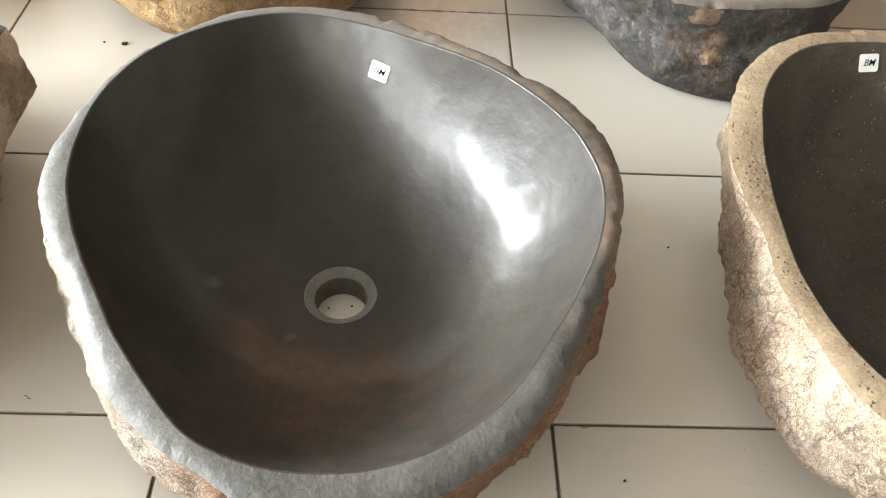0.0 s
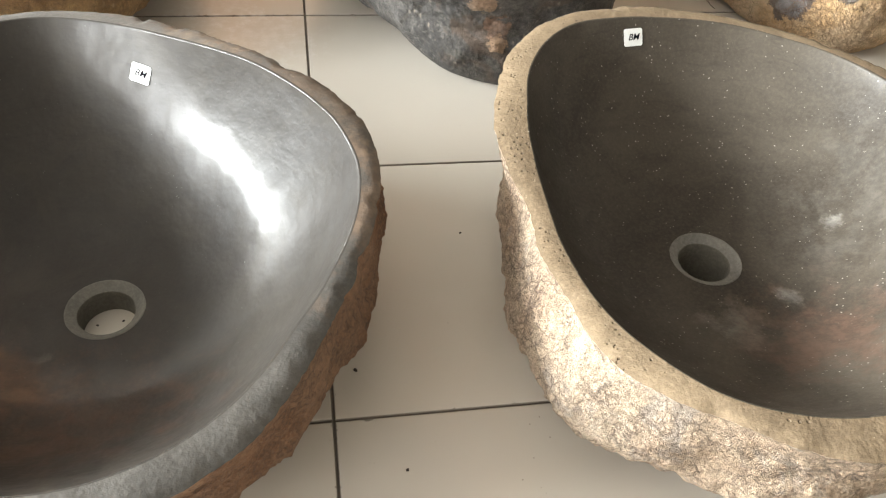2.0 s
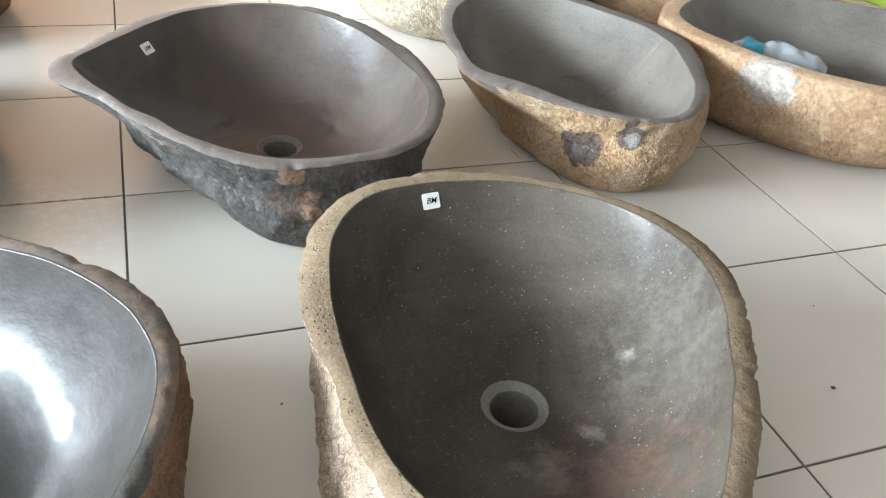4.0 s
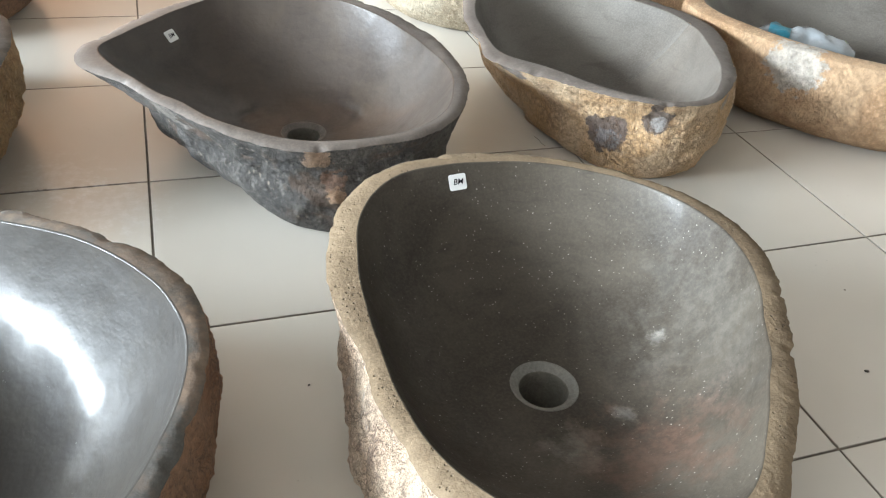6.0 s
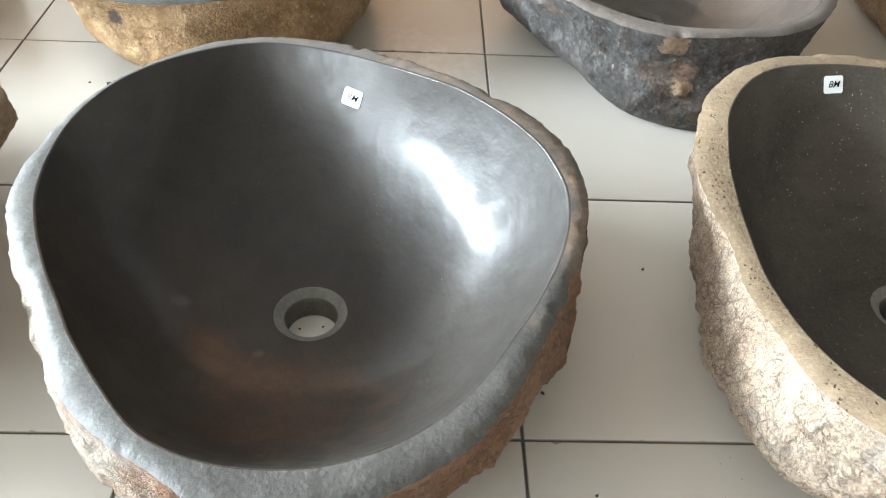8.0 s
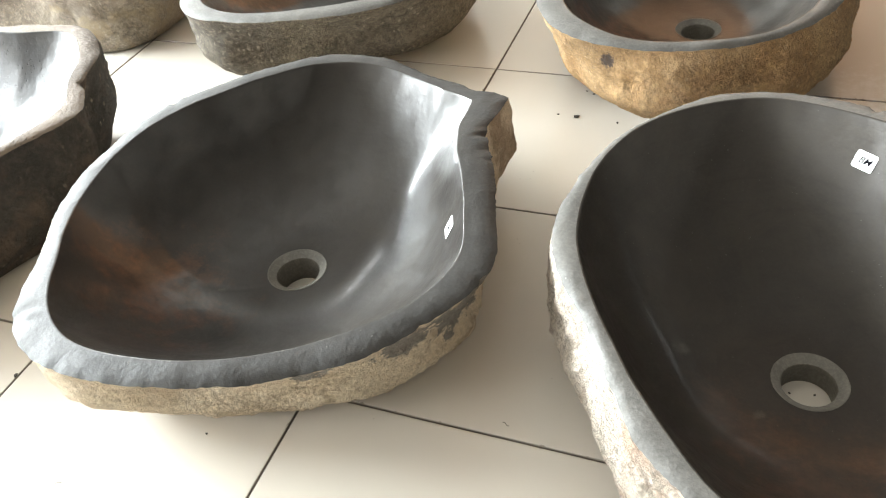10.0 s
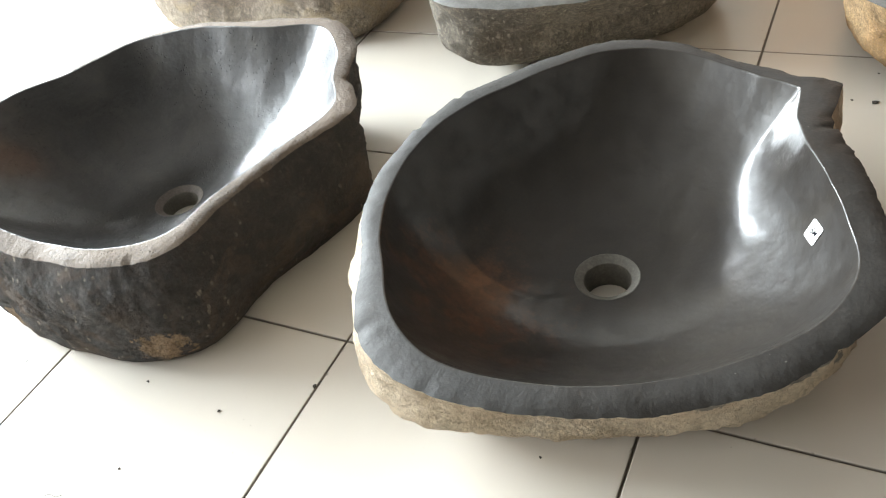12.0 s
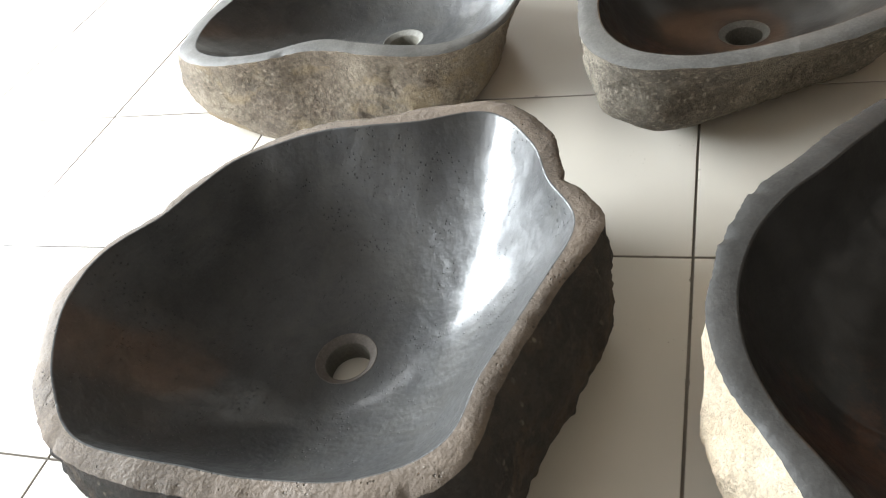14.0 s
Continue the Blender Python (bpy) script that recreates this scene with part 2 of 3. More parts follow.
def box(bm, lo, hi):
    m = Matrix.Translation([(a + b) / 2 for a, b in zip(lo, hi)]) @ Matrix.Diagonal([*[b - a for a, b in zip(lo, hi)], 1])
    return bmesh.ops.create_cube(bm, size=1, matrix=m)["verts"]


# ---- the room ----
X0, X1, Y0, Y1, HIGH = -3.6, 3.0, -2.8, 3.4, 2.9


def slab(name, lo, hi, material, label):
    bm = bmesh.new()
    box(bm, lo, hi)
    ob = part(name, bm, material, None, smooth=False)
    return tagged(ob, label, "structure", kind="structure")


slab("floor", (X0 - 0.3, Y0 - 0.3, -0.12), (X1 + 0.3, Y1 + 0.3, -0.0025), GROUT, "grey cement bed with dirty grout between floor tiles")
slab("ceiling", (X0 - 0.3, Y0 - 0.3, HIGH), (X1 + 0.3, Y1 + 0.3, HIGH + 0.12), CEILING, "plain pale ceiling board over the showroom")
slab("wall_north", (X0 - 0.2, Y1, 0), (-0.88, Y1 + 0.2, HIGH), CREAM_WALL, "plain cream plaster wall closing the room")
slab("wall_north", (-0.88, Y1 - 0.04, 0), (0.7, Y1 + 0.2, HIGH), WARM_WALL, "warm orange brick-coloured stretch of the closing wall")
slab("wall_north", (0.7, Y1, 0), (X1 + 0.2, Y1 + 0.2, HIGH), CREAM_WALL, "plain cream plaster wall closing the room")
slab("wall_east", (X1, Y0, 0), (X1 + 0.2, Y1, HIGH), WALL_PAINT, "plain cream plaster wall closing the room")
slab("wall_south", (X0 - 0.2, Y0 - 0.2, 0), (X1 + 0.2, Y0, HIGH), WALL_PAINT, "plain cream plaster wall closing the room")
for south, north, low, high in ((Y0, -0.9, 2.2, HIGH), (-0.9, 1.8, 0, 0.9), (-0.9, 1.8, 1.7, HIGH),
                                (1.8, 2.3, 0, HIGH), (2.3, 3.1, 2.15, HIGH), (3.1, Y1, 0, HIGH)):
    lo, hi = (X0 - 0.2, south, low), (X0, north, high)
    slab("wall_west", lo, hi, WALL_PAINT, "plain cream plaster wall with a window, a doorway and an added opening")


# ---- stone basins ----
def ring_value(values, th):
    """Smooth closed curve through values at equal angles."""
    k = len(values)
    u = (th / (2 * math.pi) * k) % k
    i = int(u)
    t = u - i
    a, b, c, d = values[(i - 1) % k], values[i % k], values[(i + 1) % k], values[(i + 2) % k]
    return b + 0.5 * t * (c - a + t * (2 * a - 5 * b + 4 * c - d + t * (3 * (b - c) + d - a)))


def stepped(v):
    """Terraces with short steep steps, as of stone that breaks off in flakes."""
    k = math.floor(v)
    u = max(0.0, (v - k - 0.78) / 0.22)
    return k + u * u * (3 - 2 * u)



class Basin:
    """A river stone hollowed into a wash basin. Radii in millimetres at equal angles from +x, counter-clockwise.
    rim: the rim's mean height and the waves in it; foot and belly: widths of the stone on the floor and at half height, against its rim."""

    def __init__(self, at, inner, outer, rim, drain, foot, belly, steep=2.2, seed=0, nick=1.0, level=0.55, lump=1.0, creases=(), cuts=(), crag=1.0, fine=False, tip=None):
        self.tip = tip
        self.creases, self.cuts, self.crag, self.fine = creases, cuts, crag, fine
        k = len(inner)
        self.even = [sum(inner[(i + j) % k] for j in range(-3, 4)) / 7 for i in range(k)]
        self.at, self.inner, self.outer, self.rim, self.drain = at, inner, outer, rim, drain
        self.foot, self.belly, self.seed, self.steep, self.nick, self.level, self.lump = foot, belly, seed, steep, nick, level, lump

    def height(self, th):
        z = self.rim[0]
        for k, (c, d) in enumerate(zip(self.rim[1::2], self.rim[2::2])):
            z += c * math.cos((k + 1) * th) + d * math.sin((k + 1) * th)
        return z + 0.0012 * noise.noise((3 * math.cos(th) + self.seed, 3 * math.sin(th), 7))

    def lip(self, th, sharp=1.0):
        r = ring_value(self.inner, th) / 1000
        r += 0.0012 * noise.noise((5 * math.cos(th), 5 * math.sin(th), self.seed + 2))
        if self.tip:
            mid, half, far = self.tip
            r += sharp * far * max(0.0, 1 - abs((th - mid + math.pi) % (2 * math.pi) - math.pi) / half) ** 1.4
        return Vector((r * math.cos(th), r * math.sin(th), self.height(th)))

    def edge(self, th, ragged=1.0):
        """The rim's outer edge: slow waves, fine grain and a few chips broken out of it."""
        c, d = math.cos(th), math.sin(th)
        k = self.nick * ragged
        chip = max(0.0, noise.noise((11 * c, 11 * d, self.seed + 6)) - 0.3)
        r = ring_value(self.outer, th) / 1000
        r += 0.0022 * noise.noise((6 * c, 6 * d, self.seed + 4))
        r += k * (0.0009 * noise.noise((27 * c, 27 * d, self.seed)) + 0.0008 * noise.noise((70 * c, 70 * d, self.seed)) + 0.0006 * noise.noise((150 * c, 150 * d, self.seed)) - 0.006 * chip)
        for mid, half, deep in self.cuts:
            off = (th - mid + math.pi) % (2 * math.pi) - math.pi
            r -= (ragged if deep > 0 else 1.0) * deep * max(0.0, 1 - abs(off) / half)
        z = self.height(th) - 0.003 + k * (0.001 * noise.noise((14 * c, 14 * d, self.seed + 9)) + 0.0007 * noise.noise((60 * c, 60 * d, self.seed + 3)) - 0.006 * chip)
        return Vector((r * c, r * d, z))

    def bowl_point(self, th, f):
        """f from 0 at the drain to 1 at the lip."""
        a = math.sin(f * math.pi / 2)
        lip = self.lip(th, a ** 7)
        dx, dy, dz = self.drain
        start = Vector((dx + 0.03 * math.cos(th), dy + 0.03 * math.sin(th), dz))
        r = ring_value(self.even, th) / 1000
        w = max(0.0, (a - 0.3) / 0.7) ** 1.5
        far = Vector((r * math.cos(th), r * math.sin(th), lip.z))
        lip = far.lerp(lip, w)
        b = 0.8 * a ** self.steep + 0.2 * a ** (self.steep * 3)
        p = Vector((start.x + (lip.x - start.x) * a, start.y + (lip.y - start.y) * a, dz + (lip.z - dz) * b))
        reach, room = math.hypot(p.x, p.y), self.side_reach(math.atan2(p.y, p.x), p.z) - 0.012 * min(1.0, (1 - f) * 5)
        if reach > room and f < 0.985:
            p.x, p.y = p.x * room / reach, p.y * room / reach
        d = self.lump * 0.0011 * noise.noise(p * 13 + Vector((self.seed, 0, 0))) * math.sin(f * math.pi)
        for r0, mid, half, drift, high in self.creases:
            # the uneven step that the grinder left between the bowl's floor and wall
            off = (th - mid + math.pi) % (2 * math.pi) - math.pi
            r = math.hypot(p.x - dx, p.y - dy) - drift * off + 0.006 * noise.noise((7 * math.cos(th), 7 * math.sin(th), self.seed))
            d += high * math.exp(-((r - r0) / 0.0065) ** 2) * math.exp(-(off / half) ** 2)
        return p + Vector((-d * math.cos(th), -d * math.sin(th), d))

    def side_reach(self, th, z):
        """How far the plain outside of the stone reaches at height z."""
        e = self.edge(th, 0.3)
        h = min(1.0, max(0.0, z / e.z))
        foot, belly, hm = ring_value(self.foot, th), ring_value(self.belly, th), self.level
        if h < hm:
            k = foot + (belly - foot) * math.sqrt(max(0.0, 1 - (1 - h / hm) ** 2))
        else:
            k = belly + (1 - belly) * ((h - hm) / (1 - hm)) ** (1 + min(1.0, max(0.0, (belly - 0.85) / 0.12)))
        return math.hypot(e.x, e.y) * k

    def side_point(self, th, h):
        """h from 1 at the rim's outer edge to 0 on the floor."""
        e = self.edge(th, max(0.15, 1 - (1 - h) * 5))
        foot, belly = ring_value(self.foot, th), ring_value(self.belly, th)
        hm = self.level
        if h < hm:
            k = foot + (belly - foot) * math.sqrt(max(0.0, 1 - (1 - h / hm) ** 2))
        else:
            k = belly + (1 - belly) * ((h - hm) / (1 - hm)) ** (1 + min(1.0, max(0.0, (belly - 0.85) / 0.12)))
        p = Vector((e.x * k, e.y * k, e.z * h))
        fade = min(1.0, (1 - h) * 6) * min(1.0, h * 5 + 0.15)
        q = p * 9 + Vector((self.seed * 3.1, 0, 0))
        d = 0.0055 * noise.noise(q) + 0.0042 * noise.noise(q * 2.7) + 0.0026 * noise.noise(q * 7.3) + 0.0016 * noise.noise(q * 17)
        flake = 2.4 * noise.noise(q * 2.6 + Vector((0, 0, 5))) + 0.9 * noise.noise(q * 7.9)
        d += self.crag * (0.0026 * stepped(flake) - 0.0008 * flake + 0.0012 * noise.noise(q * 29))
        r = math.hypot(p.x, p.y) or 1
        p.x += p.x / r * d * fade
        p.y += p.y / r * d * fade
        return p


def loft(rows):
    bm = bmesh.new()
    made = [[bm.verts.new(p) for p in row] for row in rows]
    for a, b in zip(made, made[1:]):
        n = len(a)
        for i in range(n):
            bm.faces.new((a[i], a[(i + 1) % n], b[(i + 1) % n], b[i]))
    return bm


def make_basin(b, label, inside, rim, skin, drain_stone):
    root = new("stone_basin")
    root.location = (b.at[0], b.at[1], 0)
    tagged(root, label, "basin", "stone wash basins on the floor")
    seg, layers = (432, 56) if b.fine else (224, 26)
    angles = [2 * math.pi * i / seg for i in range(seg)]
    rings = 64 if b.creases else 30
    rows = [[b.bowl_point(t, f / rings) for t in angles] for f in range(rings + 1)]
    for out, up in ((0.0004, 0.0006), (0.0011, 0.001), (0.002, 0.0011)):
        rows.append([p + Vector((out * math.cos(t), out * math.sin(t), up)) for p, t in zip(rows[rings], angles)])
    start = rows[-1]
    part("bowl", loft(rows), inside, root)
    # rim: small rounded inner lip, then a nearly flat ground band to the outer edge
    rows = []
    for f in (0.0, 0.1, 0.25, 0.4, 0.55, 0.7, 0.82, 0.92, 1.0):
        row = []
        for t in angles:
            p, q = start[len(row)], b.edge(t)
            v = p.lerp(q, f)
            v.z = b.height(t) + 0.0011 - 0.0041 * f ** 3 + (q.z - b.height(t) + 0.003) * f ** 2 + 0.0006 * noise.noise(v * 60) * math.sin(f * math.pi)
            row.append(v)
        rows.append(row)
    last = rows[-1]
    part("rim", loft(rows), rim, root)
    rows = [last] + [[b.side_point(t, 1 - s) for t in angles] for s in [0.012, 0.03] + [k / layers for k in range(1 + layers // 20, layers)] + [0.985, 1.0]]
    dx, dy, dz = b.drain
    under = [[Vector((p.x * k + dx * (1 - k), p.y * k + dy * (1 - k), 0.0)) for p in rows[-1]] for k in (0.6,)]
    under.append([Vector((dx + 0.0215 * math.cos(t), dy + 0.0215 * math.sin(t), 0.0)) for t in angles])
    part("rough_side", loft(rows + under), skin, root, "rough natural stone outside")
    small = [2 * math.pi * i / 72 for i in range(72)]

    def turned(pairs):
        return loft([[Vector((dx + (r + 0.0004 * noise.noise((6 * math.cos(t), 6 * math.sin(t), b.seed))) * math.cos(t), dy + r * math.sin(t), z)) for t in small] for r, z in pairs])

    part("drain_ring", turned(((0.0312, dz - 0.0006), (0.0308, dz + 0.0006), (0.0298, dz + 0.0001), (0.0262, dz - 0.0022), (0.0226, dz - 0.0046))), drain_stone, root, "ground ring round the drain")
    part("drain_hole", turned(((0.0226, dz - 0.0046), (0.0222, dz - 0.0052), (0.0219, dz - 0.012), (0.0216, 0.0))), PIPE_STONE, root, "drilled drain hole")
    return root


def sticker(b, root, th, f, turn, wide=0.0195, tall=0.0165, text="BM", label="white paper sticker with handwritten letters"):
    """A small paper label on the bowl's wall."""
    p = b.bowl_point(th, f)
    up = (b.bowl_point(th, f + 0.04) - b.bowl_point(th, f - 0.04)).normalized()
    along = (b.bowl_point(th - 0.06, f) - b.bowl_point(th + 0.06, f)).normalized()
    out = along.cross(up).normalized()
    along = up.cross(out)
    m = Matrix((along, up, out)).transposed().to_4x4()
    m = Matrix.Translation(p + out * 0.0009) @ m @ Matrix.Rotation(radians(turn), 4, "Z")
    bm = bmesh.new()
    box(bm, (-wide / 2, -tall / 2, -0.0002), (wide / 2, tall / 2, 0.0001))
    upright = [e for e in bm.edges if abs(e.verts[0].co.z - e.verts[1].co.z) > 1e-5]
    bmesh.ops.bevel(bm, geom=upright, offset=0.0022, segments=4, affect="EDGES", profile=0.5)
    bm.transform(m)
    paper = part("price_sticker", bm, STICKER, root, label, smooth=False)
    cu = bpy.data.curves.new("letters", "FONT")
    cu.body, cu.size, cu.align_x, cu.align_y, cu.shear, cu.offset = text, 0.0086, "CENTER", "CENTER", 0.3, 0.00003
    tmp = bpy.data.objects.new("letters", cu)
    scene.collection.objects.link(tmp)
    dg = bpy.context.evaluated_depsgraph_get()
    me = bpy.data.meshes.new_from_object(tmp.evaluated_get(dg))
    bpy.data.objects.remove(tmp)
    me.transform(m @ Matrix.Translation((0, 0, 0.0004)))
    me.materials.clear()
    me.materials.append(INK)
    ob = new("handwriting", me)
    ob.parent = paper
    return paper


# first two spots paint a warm reflection, the last two pale crease highlights
GREY_IN = honed("waxed_black_stone", (0.0205, 0.0168, 0.0136), (0.035, 0.0305, 0.0258), 0.42, 0.58, wax=0.42, flecks=0.8, fleck_colour=(0.11, 0.108, 0.1), spots=(((0.012, -0.128, 0.045), 0.055, (0.06, 0.032, 0.02)), ((-0.06, -0.075, 0.035), 0.03, (0.045, 0.027, 0.02)), ((-0.104, -0.015, 0.041), 0.005, (0.07, 0.063, 0.056)), ((-0.036, -0.06, 0.028), 0.005, (0.07, 0.063, 0.056))))
GREY_RIM = honed("honed_grey_rim", (0.06, 0.057, 0.052), (0.115, 0.108, 0.098), 0.48, 0.66, flecks=0.5, fleck_colour=(0.28, 0.27, 0.25), relief=0.001)
A_RIM = honed("grey_rim_with_brown_crust", (0.056, 0.0525, 0.047), (0.104, 0.097, 0.087), 0.48, 0.66, flecks=0.5, fleck_colour=(0.28, 0.27, 0.25), relief=0.001,
              spots=(((0.2, 0.08, 0.145), 0.1, (0.13, 0.092, 0.064)), ((0.12, 0.19, 0.145), 0.05, (0.13, 0.098, 0.07)), ((0.215, -0.04, 0.14), 0.05, (0.14, 0.095, 0.064))))
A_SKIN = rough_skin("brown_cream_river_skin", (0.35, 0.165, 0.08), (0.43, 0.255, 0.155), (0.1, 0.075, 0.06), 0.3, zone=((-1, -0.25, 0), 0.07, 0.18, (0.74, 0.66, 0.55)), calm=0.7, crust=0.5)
# chalk smears; the first adds dust and painted sheen, the fourth a painted reflection
SMEARS_AND_SHEEN = (((0.135, -0.02, 0.12), 0.07, (0.07, 0.063, 0.053)), ((-0.026, -0.087, 0.06), 0.02, (0.15, 0.14, 0.12)), ((0.098, 0.007, 0.08), 0.008, (0.2, 0.185, 0.165)), ((0.027, -0.117, 0.079), 0.05, (0.075, 0.043, 0.03)), ((0.03, -0.063, 0.063), 0.008, (0.19, 0.18, 0.16)), ((0.091, -0.115, 0.139), 0.012, (0.05, 0.045, 0.038)))
TAN_IN = honed("matte_speckled_stone", (0.035, 0.0285, 0.0218), (0.07, 0.059, 0.0455), 0.46, 0.62, flecks=2.1, fleck_colour=(0.5, 0.47, 0.42), relief=0.0006, wax=0.06, spots=SMEARS_AND_SHEEN)
TAN_RIM = honed("tan_ground_rim", (0.112, 0.078, 0.046), (0.19, 0.139, 0.086), 0.75, 0.9, flecks=1.0, fleck_colour=(0.36, 0.29, 0.2), relief=0.0018, pits=0.0012)
TAN_SKIN = rough_skin("pale_tan_river_skin", (0.55, 0.385, 0.26), (0.7, 0.545, 0.395), (0.24, 0.165, 0.12), 0.3, ash=(0.36, 0.31, 0.27), crust=0.85)
# spots in order: painted orange reflection, painted crease glint, a white fleck
C_IN = honed("waxed_charcoal_stone", (0.0145, 0.012, 0.01), (0.026, 0.0225, 0.0192), 0.33, 0.48, wax=0.85, spots=(((-0.1, -0.095, 0.061), 0.055, (0.085, 0.036, 0.018)), ((-0.06, -0.058, 0.039), 0.005, (0.12, 0.11, 0.1)), ((0.072, 0.187, 0.09), 0.003, (0.5, 0.5, 0.48)),))
C_RIM = honed("honed_dark_rim", (0.021, 0.0195, 0.0172), (0.038, 0.035, 0.0315), 0.52, 0.7, flecks=0.4, fleck_colour=(0.22, 0.21, 0.19), relief=0.0009)
CREAM_SKIN = rough_skin("cream_river_skin", (0.46, 0.37, 0.25), (0.58, 0.5, 0.37), (0.28, 0.2, 0.12), 0.2)
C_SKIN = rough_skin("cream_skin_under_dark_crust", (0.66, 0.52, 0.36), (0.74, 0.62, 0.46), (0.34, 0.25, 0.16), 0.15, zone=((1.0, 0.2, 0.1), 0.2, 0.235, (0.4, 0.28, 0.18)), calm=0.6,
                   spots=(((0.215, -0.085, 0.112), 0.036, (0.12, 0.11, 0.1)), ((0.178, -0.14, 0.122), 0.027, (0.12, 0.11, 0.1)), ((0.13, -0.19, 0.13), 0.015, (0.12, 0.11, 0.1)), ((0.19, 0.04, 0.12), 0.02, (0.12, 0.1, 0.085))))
F_IN = honed("waxed_grey_stone", (0.032, 0.032, 0.032), (0.055, 0.054, 0.053), 0.38, 0.55, relief=0.001, wax=0.7, pits=0.0012)
F_RIM = honed("worn_brown_grey_rim", (0.09, 0.071, 0.055), (0.165, 0.13, 0.1), 0.6, 0.8, flecks=0.5, fleck_colour=(0.4, 0.37, 0.32), relief=0.0024, pits=0.0012)
DARK_SKIN = rough_skin("dark_charcoal_skin", (0.042, 0.036, 0.031), (0.075, 0.062, 0.052), (0.024, 0.022, 0.02), 0.35, (0.115, 0.08, 0.055), specks=(0.28, 0.235, 0.18), spots=(((-0.052, -0.236, 0.034), 0.014, (0.22, 0.15, 0.09)), ((0.16, -0.23, 0.025), 0.03, (0.24, 0.16, 0.09)),))
D_IN = honed("brown_black_waxed_stone", (0.036, 0.028, 0.023), (0.06, 0.048, 0.04), 0.36, 0.54, wax=0.33)
D_RIM = honed("brown_honed_rim", (0.085, 0.07, 0.06), (0.14, 0.117, 0.1), 0.45, 0.65)
D_SKIN = rough_skin("slate_river_skin", (0.075, 0.068, 0.062), (0.16, 0.145, 0.13), (0.026, 0.024, 0.023), 0.5, (0.14, 0.095, 0.068), specks=(0.3, 0.25, 0.2), spots=(((0.01, -0.238, 0.126), 0.019, (0.36, 0.25, 0.17)), ((0.03, -0.226, 0.088), 0.016, (0.18, 0.11, 0.075)), ((0.036, -0.222, 0.066), 0.012, (0.34, 0.22, 0.14)), ((-0.13, -0.1, 0.135), 0.03, (0.2, 0.18, 0.16))), ragged=0.4)
E_IN = honed("grey_honed_stone", (0.08, 0.07, 0.06), (0.122, 0.109, 0.094), 0.42, 0.6, relief=0.0002, wax=0.15)
OCHRE_SKIN = rough_skin("ochre_river_skin", (0.66, 0.42, 0.21), (0.8, 0.61, 0.4), (0.34, 0.19, 0.1), 0.1, calm=0.6, ragged=0.28, crust=0.6,
                        spots=(((-0.061, -0.178, 0.071), 0.033, (0.085, 0.066, 0.062)), ((-0.058, -0.184, 0.064), 0.019, (0.19, 0.175, 0.17)), ((-0.012, -0.222, 0.107), 0.021, (0.11, 0.09, 0.082)), ((-0.01, -0.224, 0.104), 0.012, (0.27, 0.25, 0.235)),
                               ((-0.02, -0.226, 0.133), 0.01, (0.08, 0.066, 0.06)), ((-0.168, -0.09, 0.127), 0.022, (0.17, 0.15, 0.14)), ((-0.155, -0.115, 0.1), 0.015, (0.14, 0.12, 0.11)), ((0.09, -0.19, 0.12), 0.022, (0.34, 0.29, 0.24))))
ORANGE_SKIN = rough_skin("orange_brown_skin", (0.42, 0.25, 0.13), (0.55, 0.37, 0.22), (0.26, 0.15, 0.07), 0.3, calm=0.6, spots=(((-0.224, -0.095, 0.118), 0.046, (0.36, 0.325, 0.28)),), ragged=0.3)
BROWN_SKIN = rough_skin("golden_brown_skin", (0.42, 0.245, 0.1), (0.56, 0.375, 0.19), (0.19, 0.11, 0.05), 0.25, calm=0.6, specks=(0.66, 0.49, 0.29), crust=0.35, spots=(((-0.08, -0.245, 0.112), 0.012, (0.03, 0.02, 0.02)),))
LICHEN_SKIN = rough_skin("beige_lichen_skin", (0.25, 0.2, 0.155), (0.42, 0.35, 0.27), (0.12, 0.098, 0.08), 0.5, (0.4, 0.31, 0.2), calm=0.8, specks=(0.55, 0.48, 0.38))
PITTED_SKIN = rough_skin("brown_pitted_skin", (0.17, 0.14, 0.105), (0.31, 0.27, 0.21), (0.07, 0.056, 0.044), 0.55, specks=(0.5, 0.44, 0.35))

basin_a = Basin((-0.175, 0.119), [202, 194, 184, 179, 179, 189, 208, 229, 233, 231, 222, 209, 198, 187, 182, 187, 203, 226, 235, 233, 221, 205, 199, 201],
                [219, 216, 206, 198, 200, 213, 232, 248, 250, 239, 232, 225, 220, 206, 195, 204, 226, 241, 264, 259, 247, 227, 216, 216],
                (0.1444, 0.0046, 0.008, 0.0, 0.0039, 0.0011, 0.0037), (0.001, -0.014, 0.026),
                [0.51, 0.58, 0.63, 0.65, 0.63, 0.57, 0.49, 0.44, 0.42, 0.45, 0.47, 0.48],
                [1.015, 1.06, 1.03, 1.02, 1.02, 1.04, 1.02, 1.07, 1.02, 0.92, 0.96, 1.01], steep=2.35, seed=1, level=0.55, fine=True, creases=((0.08, radians(206), 0.5, -0.05, -0.0006), (0.118, radians(-27), 0.3, 0.0, -0.0008)), cuts=((radians(-22), 0.06, 0.004),))
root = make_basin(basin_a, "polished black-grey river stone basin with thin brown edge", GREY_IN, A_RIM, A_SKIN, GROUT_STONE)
sticker(basin_a, root, radians(82), 0.72, -14)

